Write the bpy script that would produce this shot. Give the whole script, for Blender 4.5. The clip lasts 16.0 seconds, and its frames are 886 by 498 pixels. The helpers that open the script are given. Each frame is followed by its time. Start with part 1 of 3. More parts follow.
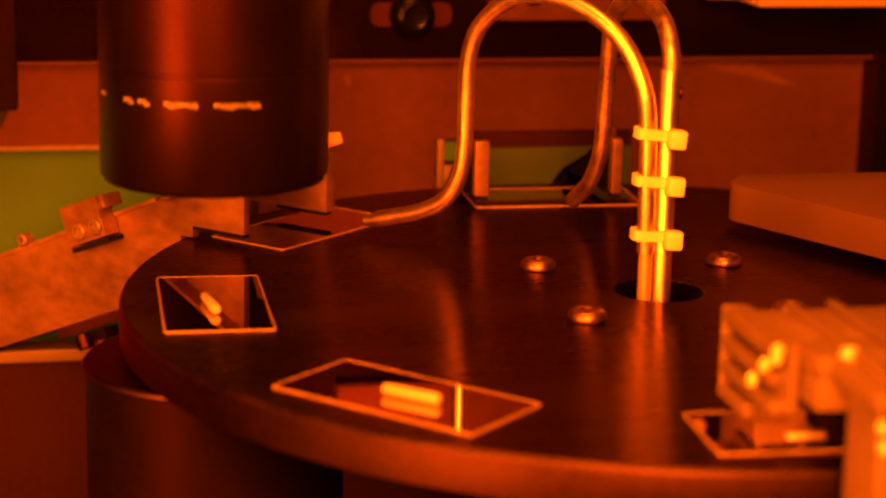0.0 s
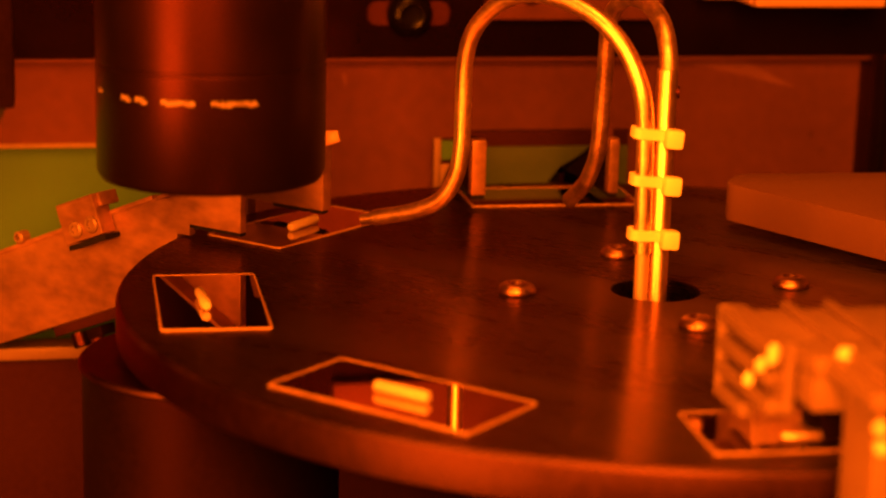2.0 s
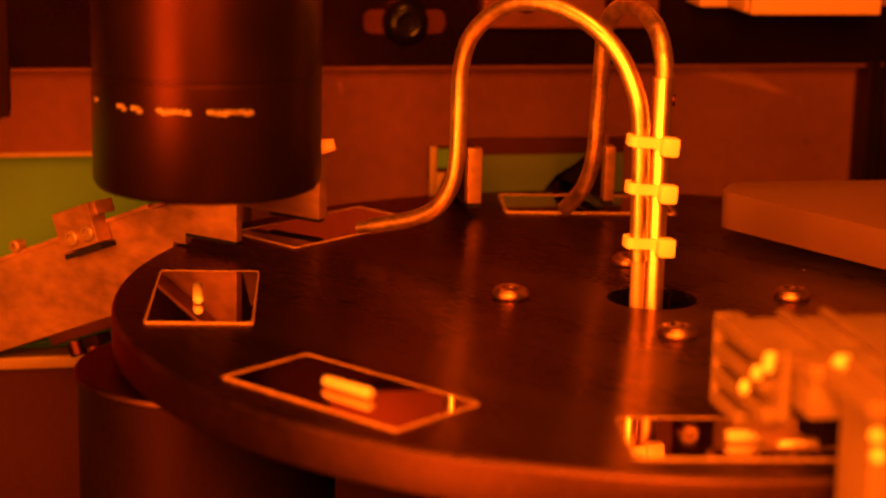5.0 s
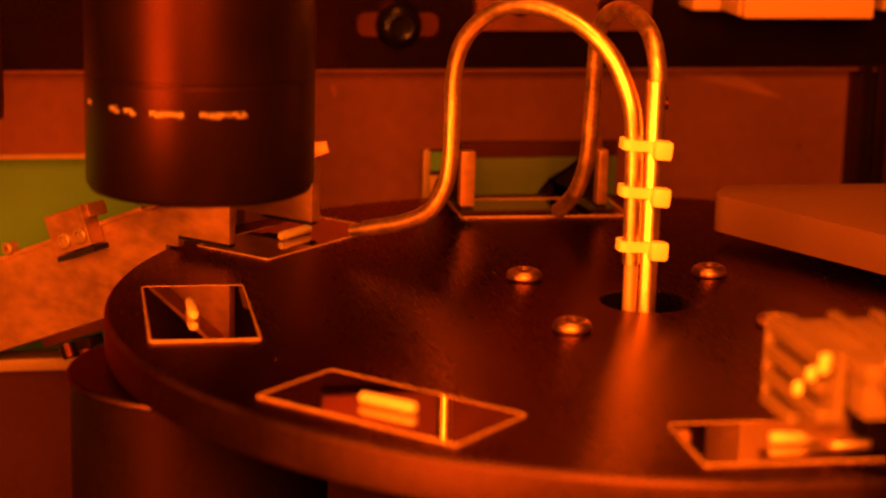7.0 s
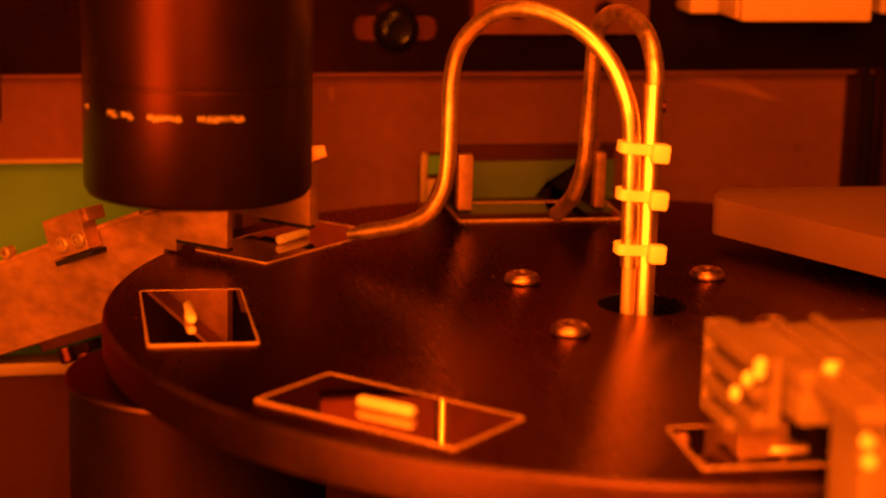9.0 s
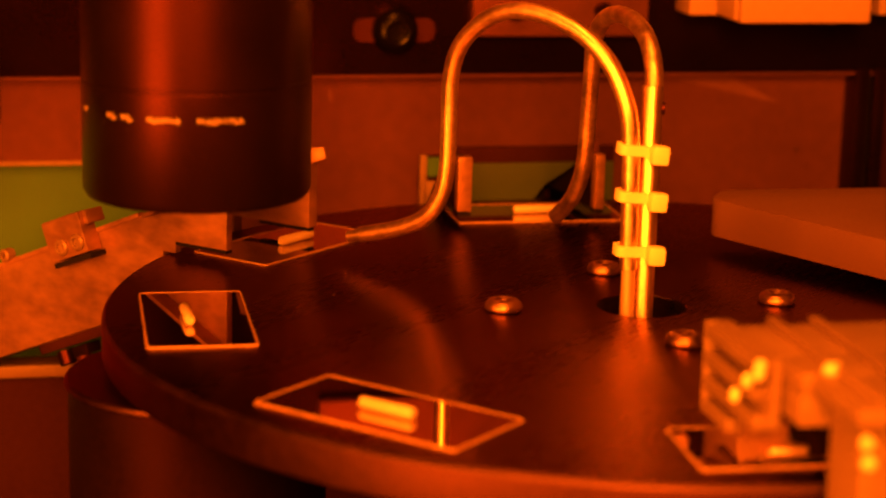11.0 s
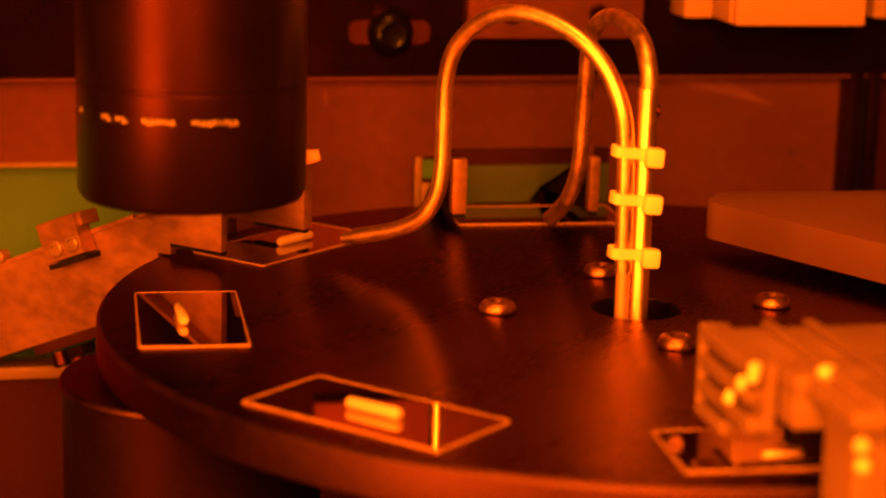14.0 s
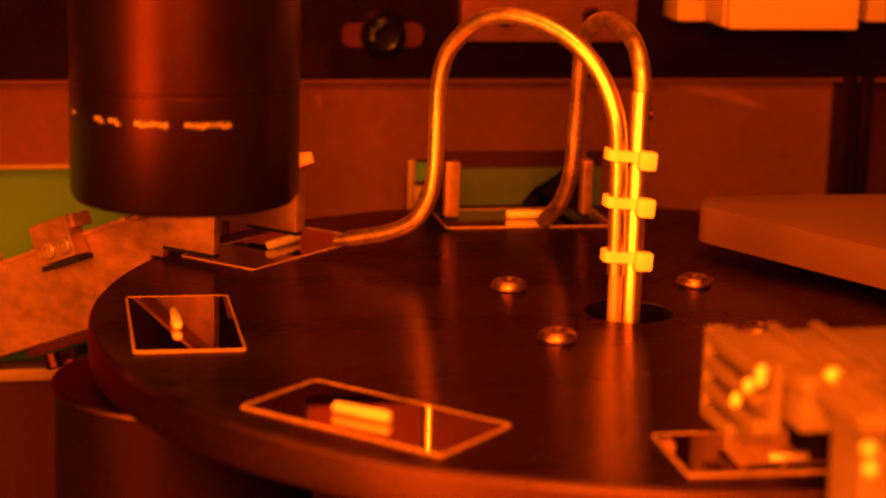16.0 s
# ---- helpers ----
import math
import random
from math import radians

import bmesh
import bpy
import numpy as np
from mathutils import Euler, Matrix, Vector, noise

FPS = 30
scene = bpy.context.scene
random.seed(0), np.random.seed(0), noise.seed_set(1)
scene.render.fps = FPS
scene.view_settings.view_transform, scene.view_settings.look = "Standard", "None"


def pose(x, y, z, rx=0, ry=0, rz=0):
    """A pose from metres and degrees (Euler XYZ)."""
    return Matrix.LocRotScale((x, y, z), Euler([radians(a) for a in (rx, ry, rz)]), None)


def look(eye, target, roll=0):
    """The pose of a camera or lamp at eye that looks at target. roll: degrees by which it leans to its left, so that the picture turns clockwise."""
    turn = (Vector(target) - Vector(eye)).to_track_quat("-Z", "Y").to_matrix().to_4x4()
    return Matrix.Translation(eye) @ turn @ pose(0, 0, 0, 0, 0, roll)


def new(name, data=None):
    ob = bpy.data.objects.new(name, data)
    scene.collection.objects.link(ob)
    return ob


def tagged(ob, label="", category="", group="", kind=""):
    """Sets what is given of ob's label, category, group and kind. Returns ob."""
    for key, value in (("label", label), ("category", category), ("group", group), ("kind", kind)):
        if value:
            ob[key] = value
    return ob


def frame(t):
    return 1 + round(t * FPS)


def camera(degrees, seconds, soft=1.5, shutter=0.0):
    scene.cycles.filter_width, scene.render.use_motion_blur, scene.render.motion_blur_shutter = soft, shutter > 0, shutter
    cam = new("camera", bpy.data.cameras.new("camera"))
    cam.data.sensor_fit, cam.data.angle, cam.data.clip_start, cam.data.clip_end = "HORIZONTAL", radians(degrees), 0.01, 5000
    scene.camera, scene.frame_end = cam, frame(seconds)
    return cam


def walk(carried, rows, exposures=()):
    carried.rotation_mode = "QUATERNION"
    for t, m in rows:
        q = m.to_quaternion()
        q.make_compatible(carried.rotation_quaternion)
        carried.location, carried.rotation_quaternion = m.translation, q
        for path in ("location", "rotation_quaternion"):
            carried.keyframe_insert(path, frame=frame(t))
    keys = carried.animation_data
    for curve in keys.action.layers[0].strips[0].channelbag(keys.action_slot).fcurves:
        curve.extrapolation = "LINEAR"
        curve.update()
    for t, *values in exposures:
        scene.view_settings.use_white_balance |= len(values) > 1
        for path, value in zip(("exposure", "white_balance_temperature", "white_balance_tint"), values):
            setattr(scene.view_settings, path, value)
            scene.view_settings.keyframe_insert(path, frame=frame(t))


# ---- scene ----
# Units are metres. The turntable's axis is the z axis, its top is z = 0; the machine's rails run along x and y.
cam = camera(24.278, 16.0, soft=2.0, shutter=0.5)
EYE = Vector((-0.1720, -0.5399, 0.1449))
cam.data.dof.use_dof = True
cam.data.dof.focus_distance = 0.61
cam.data.dof.aperture_fstop = 10.5


def aim(yaw, pitch, roll):
    a, b = radians(yaw), radians(pitch)
    way = Vector((math.sin(a) * math.cos(b), math.cos(a) * math.cos(b), -math.sin(b)))
    return look(EYE, EYE + way, roll)


walk(cam, [(t, aim(a, b, c)) for t, a, b, c in [
    (0, 11.465, 13.402, 1.232), (0.5, 11.452, 13.403, 1.243), (1, 11.447, 13.435, 1.282), (1.5, 11.471, 13.450, 1.300),
    (2, 11.562, 13.430, 1.430), (2.5, 11.645, 13.388, 1.440), (3, 11.651, 13.330, 1.380), (3.5, 11.645, 13.285, 1.350),
    (4, 11.630, 13.243, 1.380), (6.5, 11.799, 13.151, 1.400), (7, 11.869, 13.112, 1.500), (7.5, 11.911, 13.069, 1.461),
    (8, 11.936, 13.021, 1.419), (8.5, 11.944, 13.007, 1.380), (9, 11.925, 13.013, 1.400), (11.5, 11.950, 12.936, 1.334),
    (12, 11.967, 12.912, 1.333), (12.5, 12.001, 12.891, 1.330), (13, 12.061, 12.884, 1.383), (13.5, 12.075, 12.885, 1.450),
    (14, 12.091, 12.896, 1.470), (14.5, 12.139, 12.914, 1.465), (15, 12.211, 12.882, 1.512), (15.5, 12.257, 12.847, 1.573),
    (16, 12.295, 12.813, 1.621)]])

# ---- light: amber safety lamps round the machine ----
AMBER = (1.0, 0.150, 0.0045)
world = bpy.data.worlds.new("world")
scene.world = world
world.use_nodes = True
world.node_tree.nodes["Background"].inputs[0].default_value = (*AMBER, 1)
world.node_tree.nodes["Background"].inputs[1].default_value = 0.05


def lamp(name, eye, target, w, h, power):
    data = bpy.data.lights.new(name, "AREA")
    data.shape, data.size, data.size_y, data.energy, data.color = "RECTANGLE", w, h, power, AMBER
    ob = new(name, data)
    ob.matrix_world = look(eye, target)
    return tagged(ob, "amber tube lamp of the machine room", "lamp", "", "structure")


lamp("lamp_left", (-0.60, -0.50, 0.12), (-0.08, 0.0, 0.04), 0.24, 0.62, 19.0)
lamp("lamp_front", (-0.205, -0.76, 0.34), (-0.03, 0.0, 0.02), 0.20, 0.34, 27.0)
lamp("lamp_ceiling", (-0.20, -0.32, 0.95), (0.0, 0.0, 0.0), 0.34, 0.50, 17.0)
scene.view_settings.exposure = 0.0


# ---- materials ----
def material(name, base, rough=0.5, metal=0.0, spread=0.25, scale=60.0, fine=900.0, bump=0.1, rough_spread=0.12, spec=0.5,
             stretch=(1, 1, 1), dark=None, coat=0.0, ior=1.5, brushed=0.0, tint=None):
    m = bpy.data.materials.new(name)
    m.use_nodes = True
    nt = m.node_tree
    N, L = nt.nodes, nt.links
    p = N["Principled BSDF"]
    co = N.new("ShaderNodeTexCoord")
    mp = N.new("ShaderNodeMapping")
    mp.inputs["Scale"].default_value = stretch
    L.new(co.outputs["Object"], mp.inputs["Vector"])
    n1, n2 = N.new("ShaderNodeTexNoise"), N.new("ShaderNodeTexNoise")
    for n, s in ((n1, scale), (n2, fine)):
        n.inputs["Scale"].default_value, n.inputs["Detail"].default_value = s, 4
        L.new(mp.outputs[0], n.inputs["Vector"])
    ad = N.new("ShaderNodeMath")
    ad.operation = "MULTIPLY_ADD"
    ad.inputs[1].default_value = 0.6
    L.new(n1.outputs[0], ad.inputs[0])
    hf = N.new("ShaderNodeMath")
    hf.operation = "MULTIPLY"
    hf.inputs[1].default_value = 0.4
    L.new(n2.outputs[0], hf.inputs[0])
    L.new(hf.outputs[0], ad.inputs[2])
    mr = N.new("ShaderNodeMapRange")
    mr.inputs[1].default_value, mr.inputs[2].default_value = 0.3, 0.7
    L.new(ad.outputs[0], mr.inputs[0])
    mx = N.new("ShaderNodeMix")
    mx.data_type = "RGBA"
    low = dark or tuple(c * (1 - spread) for c in base)
    mx.inputs[6].default_value, mx.inputs[7].default_value = (*low, 1), (*[min(1, c * (1 + spread * 0.5)) for c in base], 1)
    L.new(mr.outputs[0], mx.inputs[0])
    L.new(mx.outputs[2], p.inputs["Base Color"])
    rr = N.new("ShaderNodeMapRange")
    rr.inputs[3].default_value, rr.inputs[4].default_value = max(0.02, rough - rough_spread), min(1, rough + rough_spread)
    L.new(mr.outputs[0], rr.inputs[0])
    L.new(rr.outputs[0], p.inputs["Roughness"])
    p.inputs["Metallic"].default_value = metal
    p.inputs["Specular IOR Level"].default_value = spec
    p.inputs["IOR"].default_value = ior
    if tint:
        p.inputs["Specular Tint"].default_value = (*tint, 1)
    p.inputs["Coat Weight"].default_value = coat
    if brushed:
        across = N.new("ShaderNodeVectorTransform")
        across.vector_type, across.convert_from, across.convert_to = "VECTOR", "OBJECT", "WORLD"
        across.inputs[0].default_value = (-0.17, 0.985, 0)
        p.inputs["Anisotropic"].default_value = brushed
        L.new(across.outputs[0], p.inputs["Tangent"])
    if bump:
        b = N.new("ShaderNodeBump")
        b.inputs["Strength"].default_value, b.inputs["Distance"].default_value = bump, 0.0003
        L.new(n2.outputs[0], b.inputs["Height"])
        L.new(b.outputs[0], p.inputs["Normal"])
    return m


RED_SHEEN = (1.0, 0.25, 0.24)
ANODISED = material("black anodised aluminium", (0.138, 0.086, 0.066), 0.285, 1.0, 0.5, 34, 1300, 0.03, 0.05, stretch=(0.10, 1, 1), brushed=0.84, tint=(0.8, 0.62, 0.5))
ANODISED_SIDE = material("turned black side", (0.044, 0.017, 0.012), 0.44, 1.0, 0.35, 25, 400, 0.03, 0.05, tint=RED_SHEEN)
BOLT_BLACK = material("blackened bolt steel", (0.003, 0.002, 0.0016), 0.26, 0.0, 0.3, 80, 900, 0.03, 0.04, 0.14)
ANODISED_EDGE = material("anodised edge", (0.065, 0.029, 0.019), 0.46, 1.0, 0.4, 50, 900, 0.1, tint=RED_SHEEN)
BLACK_PAINT = material("black lens enamel", (0.0035, 0.002, 0.0016), 0.37, 0.0, 0.3, 40, 1500, 0.05, 0.05, 0.32, tint=RED_SHEEN)
BLACK_MATT = material("matt black steel", (0.004, 0.0022, 0.0018), 0.5, 0.0, 0.4, 30, 600, 0.1, 0.1, 0.13, tint=RED_SHEEN)
BLACK_RUBBER = material("black rubber", (0.004, 0.003, 0.003), 0.8, 0.0, 0.3, 80, 900, 0.2, 0.1, 0.2)
ALU = material("milled aluminium", (0.33, 0.175, 0.105), 0.40, 0.6, 0.5, 26, 190, 0.10, 0.10, stretch=(1, 1, 2.0))
ALU_SOFT = material("bead-blasted aluminium", (0.22, 0.140, 0.085), 0.52, 0.35, 0.25, 40, 500, 0.08)
STEEL = material("polished steel rod", (0.72, 0.50, 0.36), 0.37, 1.0, 0.2, 120, 900, 0.08, 0.05)
TUBE = material("bent steel tube", (0.88, 0.60, 0.43), 0.39, 1.0, 0.3, 150, 700, 0.02, 0.06)
COVER = material("pale blasted cover", (0.112, 0.055, 0.038), 0.5, 0.3, 0.12, 20, 1200, 0.06)
BEAM_BLACK = material("black beam paint", (0.0034, 0.0019, 0.0017), 0.30, 0.0, 0.4, 30, 600, 0.04, 0.06, 0.17, tint=RED_SHEEN)
STEEL_DULL = material("oxidised steel tube", (0.60, 0.39, 0.28), 0.44, 1.0, 0.5, 160, 900, 0.15, 0.08)
ZINC = material("zinc plated steel", (0.34, 0.18, 0.12), 0.38, 1.0, 0.55, 300, 1500, 0.3, 0.12)
NYLON = material("natural nylon", (0.80, 0.68, 0.46), 0.45, 0.0, 0.05, 200, 1500, 0.05)
CERAMIC = material("white moulded plastic", (0.52, 0.44, 0.32), 0.35, 0.0, 0.04, 300, 1500, 0.03)
GLASS_TOP = material("coated mirror glass", (0.56, 0.38, 0.29), 0.03, 1.0, 0.12, 40, 500, 0.0, 0.015)
LENS_GLASS = material("dark lens glass", (0.006, 0.004, 0.003), 0.03, 0.0, 0.2, 40, 500, 0.0, 0.015, 0.5, ior=1.8)
BRUSHED = material("brushed steel", (0.55, 0.38, 0.27), 0.5, 0.65, 0.15, 60, 900, 0.08, stretch=(8, 8, 1))
GLASS_EDGE = material("frosted glass edge", (0.33, 0.190, 0.096), 0.42, 0.0, 0.35, 150, 900, 0.1)
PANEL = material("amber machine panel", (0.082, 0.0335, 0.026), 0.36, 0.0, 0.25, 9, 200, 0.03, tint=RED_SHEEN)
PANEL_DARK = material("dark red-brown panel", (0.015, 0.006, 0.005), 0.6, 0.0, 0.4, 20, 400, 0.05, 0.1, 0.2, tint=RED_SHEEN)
GREEN = material("green enamel sheet", (0.038, 0.155, 0.02), 0.6, 0.0, 0.12, 8, 200, 0.03)
# the backdrop green again, darkened for the shade on the back board
GREEN_SHADED = material("green sheet darkened for shade", (0.028, 0.062, 0.014), 0.5, 0.0, 0.15, 30, 300, 0.03)
WHITE_BOX = material("pale enclosure", (0.34, 0.22, 0.14), 0.45, 0.0, 0.08, 15, 400, 0.03)
SLOT = material("red primer in the slot", (0.024, 0.008, 0.006), 0.5, 0.0, 0.4, 60, 600, 0.1, 0.1, 0.3, tint=RED_SHEEN)
GLARE = material("panel paint lightened for reflections", (0.120, 0.054, 0.040), 0.42, 0.0, 0.3, 60, 500, 0.03, tint=RED_SHEEN)
INK = material("pale lens lettering", (0.30, 0.21, 0.13), 0.5, 0.0, 0.4, 300, 1500, 0.0)
BOUNCE_WALL = material("unseen wall for bounced light", (0.22, 0.12, 0.08), 0.8, 0.0, 0.3, 3, 30, 0.05)


# ---- building blocks ----
def part(name, bm, mat, parent=None, label="", smooth=35.0):
    me = bpy.data.meshes.new(name)
    bmesh.ops.recalc_face_normals(bm, faces=bm.faces[:])
    if smooth:
        for f in bm.faces:
            f.smooth = True
        for e in bm.edges:
            if len(e.link_faces) == 2 and e.calc_face_angle(0) > radians(smooth):
                e.smooth = False
    bm.to_mesh(me)
    bm.free()
    me.materials.append(mat)
    ob = new(name, me)
    ob.parent = parent
    if label:
        tagged(ob, label)
    return ob


def root(name, m=None):
    ob = new(name)
    ob.empty_display_size = 0.01
    if m is not None:
        ob.matrix_world = m
    return ob


def moved(bm, m):
    bmesh.ops.transform(bm, matrix=m, verts=bm.verts)
    return bm


def joined(*bms):
    out = bmesh.new()
    for b in bms:
        me = bpy.data.meshes.new("tmp")
        b.to_mesh(me)
        b.free()
        out.from_mesh(me)
        bpy.data.meshes.remove(me)
    return out


def box(x0, x1, y0, y1, z0, z1, bevel=0.0, m=None):
    bm = bmesh.new()
    bmesh.ops.create_cube(bm, size=1)
    moved(bm, Matrix.Translation(((x0 + x1) / 2, (y0 + y1) / 2, (z0 + z1) / 2)) @ Matrix.Diagonal((x1 - x0, y1 - y0, z1 - z0, 1)))
    if bevel:
        bmesh.ops.bevel(bm, geom=bm.edges[:], offset=bevel, segments=2, affect="EDGES", profile=0.6)
    return moved(bm, m) if m is not None else bm


def lathe(profile, steps=64, closed=False, m=None):
    """Turns a list of (radius, z) round the z axis."""
    bm = bmesh.new()
    rings = []
    for r, z in profile:
        if r < 1e-7:
            rings.append([bm.verts.new((0, 0, z))])
        else:
            rings.append([bm.verts.new((r * math.cos(2 * math.pi * i / steps), r * math.sin(2 * math.pi * i / steps), z)) for i in range(steps)])
    pairs = list(zip(rings, rings[1:])) + ([(rings[-1], rings[0])] if closed else [])
    for a, b in pairs:
        for i in range(steps):
            j = (i + 1) % steps
            if len(a) == 1 and len(b) == 1:
                continue
            if len(a) == 1:
                bm.faces.new((a[0], b[i], b[j]))
            elif len(b) == 1:
                bm.faces.new((a[i], a[j], b[0]))
            else:
                bm.faces.new((a[i], a[j], b[j], b[i]))
    return moved(bm, m) if m is not None else bm


def prism(outline, z0, z1, bevel=0.0, m=None):
    """A closed outline of (x, y) raised from z0 to z1."""
    bm = bmesh.new()
    low = [bm.verts.new((x, y, z0)) for x, y in outline]
    top = [bm.verts.new((x, y, z1)) for x, y in outline]
    bm.faces.new(low)
    bm.faces.new(top)
    n = len(outline)
    for i in range(n):
        bm.faces.new((low[i], low[(i + 1) % n], top[(i + 1) % n], top[i]))
    bmesh.ops.recalc_face_normals(bm, faces=bm.faces[:])
    if bevel:
        bmesh.ops.bevel(bm, geom=bm.edges[:], offset=bevel, segments=2, affect="EDGES", profile=0.6)
    return moved(bm, m) if m is not None else bm


def rounded(outline, r, steps=6):
    """Rounds the corners of an outline of (x, y)."""
    out, n = [], len(outline)
    for i in range(n):
        a, b, c = (Vector(outline[j % n]) for j in (i - 1, i, i + 1))
        u, v = (a - b).normalized(), (c - b).normalized()
        d = min(r, (a - b).length * 0.45, (c - b).length * 0.45)
        for k in range(steps + 1):
            s = k / steps
            q = (b + u * d) * (1 - s) ** 2 + b * 2 * s * (1 - s) + (b + v * d) * s ** 2
            out.append((q.x, q.y))
    return out


def smooth_path(points, per=8):
    pts = [Vector(p) for p in points]
    pts = [pts[0] * 2 - pts[1]] + pts + [pts[-1] * 2 - pts[-2]]
    out = []
    for i in range(1, len(pts) - 2):
        p0, p1, p2, p3 = pts[i - 1:i + 3]
        for k in range(per):
            s = k / per
            out.append(0.5 * (2 * p1 + (p2 - p0) * s + (2 * p0 - 5 * p1 + 4 * p2 - p3) * s * s + (3 * p1 - p0 - 3 * p2 + p3) * s ** 3))
    return out + [pts[-2]]


def tube(path, r, wall=0.0006, sides=20):
    """A pipe swept along the path, with open ends that show the wall."""
    bm = bmesh.new()
    n = len(path)
    side = Vector((0, 0, 1))
    rings = []
    for rad in (r, r - wall):
        row = []
        side = Vector((0.3, 1, 0.1))
        for i, p in enumerate(path):
            t = (path[min(i + 1, n - 1)] - path[max(i - 1, 0)]).normalized()
            side = (side - t * side.dot(t)).normalized()
            up = t.cross(side)
            rr = rad * (1 + 0.004 * math.sin(i * 1.7) * math.sin(i * 0.37))
            row.append([bm.verts.new(p + (side * math.cos(2 * math.pi * k / sides) + up * math.sin(2 * math.pi * k / sides)) * rr) for k in range(sides)])
        rings.append(row)
    for row in rings:
        for a, b in zip(row, row[1:]):
            for k in range(sides):
                bm.faces.new((a[k], a[(k + 1) % sides], b[(k + 1) % sides], b[k]))
    for e in (0, -1):
        a, b = rings[0][e], rings[1][e]
        for k in range(sides):
            bm.faces.new((a[k], a[(k + 1) % sides], b[(k + 1) % sides], b[k]))
    return bm


def ngon(r, n, turn=0.0):
    return [(r * math.cos(turn + 2 * math.pi * i / n), r * math.sin(turn + 2 * math.pi * i / n)) for i in range(n)]


def cap_screw(name, r, h, socket, parent, m, mat, domed=False):
    """A socket head screw: head along +z from z = 0."""
    if domed:
        top = socket * 1.25
        prof = [(r * 0.90, 0), (r * 0.985, h * 0.12)]
        prof += [(top + (r - top) * math.cos(k * math.pi / 16), h * (0.24 + 0.76 * math.sin(k * math.pi / 16))) for k in range(9)]
        prof += [(socket, h - 0.0003), (socket, h * 0.25), (0, h * 0.2)]
    else:
        prof = [(r, 0), (r, h - 0.0006), (r - 0.0006, h), (socket * 1.1, h), (socket, h - 0.0003), (socket, h * 0.4), (0, h * 0.35)]
    return part(name, lathe(prof, 30 if domed else 24, m=m), mat, parent)


# ---- structure: base plate, back panel, beam, posts, added room shell ----
def structure(name, bm, mat, label, category):
    return tagged(part(name, bm, mat), label, category, "", "structure")


structure("ground", box(-1.6, 1.6, -1.8, 1.6, -0.30, -0.26), PANEL_DARK, "dark machine bed below the turntable", "machine bed")
# unseen walls and ceiling, added to bounce and reflect the lamp light
structure("wall_north", box(-1.6, 1.6, 1.55, 1.6, -0.26, 1.5), BOUNCE_WALL, "unseen wall added to bounce lamp light", "wall")
structure("wall_south", box(-1.6, 1.6, -1.8, -1.75, -0.26, 1.5), BOUNCE_WALL, "unseen wall added to bounce lamp light", "wall")
structure("wall_west", box(-1.6, -1.55, -1.75, 1.55, -0.26, 1.5), BOUNCE_WALL, "unseen wall added to bounce lamp light", "wall")
structure("wall_east", box(1.55, 1.6, -1.75, 1.55, -0.26, 1.5), BOUNCE_WALL, "unseen wall added to bounce lamp light", "wall")
structure("ceiling", box(-1.6, 1.6, -1.8, 1.6, 1.5, 1.54), BOUNCE_WALL, "unseen ceiling added to bounce lamp light", "ceiling")

PY = 0.20  # front of the back panel


def back_panel():
    top, z_open = 0.0372, 0.0068
    return joined(
        box(-0.60, -0.105, PY, PY + 0.004, z_open, top),
        box(-0.105, 0.1440, PY, PY + 0.004, -0.12, top))


panel = structure("wall_back", back_panel(), PANEL, "amber-lit sheet panel behind the turntable", "panel")
# pale streaks painted in place of reflections in the glossy panel
for outline in (((0.0640, 0.0369), (0.0915, 0.0369), (0.1010, 0.0322), (0.1156, 0.0253), (0.1090, 0.0263), (0.0950, 0.0298), (0.0796, 0.0332), (0.0640, 0.0356)),
                ((-0.0165, 0.0205), (-0.0150, 0.0210), (-0.0132, 0.0150), (-0.0118, 0.0085), (-0.0108, 0.0075), (-0.0118, 0.0078), (-0.0136, 0.0090), (-0.0148, 0.0150)),
                ((-0.0600, 0.0310), (-0.0588, 0.0318), (-0.0578, 0.0280), (-0.0590, 0.0268))):
    part("glare_streak", prism(outline, 0, 0.0001, m=pose(0, PY - 0.00002, 0, 90)), GLARE, panel, "pale streak in place of a reflection")
structure("backdrop", box(-0.9, 0.6, 0.210, 0.214, -0.26, 0.0365), GREEN, "plain green enamel sheet behind the panel", "sheet")
structure("trim", box(-0.60, -0.105, PY - 0.0012, PY + 0.0052, 0.0054, 0.0068), ALU_SOFT, "bare lower edge of the back panel", "trim")
structure("ledge", box(-0.60, -0.10, 0.150, 0.162, -0.0592, -0.0548, 0.0008), ALU_SOFT, "flat aluminium ledge along the machine bed", "ledge")
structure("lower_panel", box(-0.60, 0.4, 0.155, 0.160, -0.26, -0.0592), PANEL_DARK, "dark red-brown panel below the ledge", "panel")


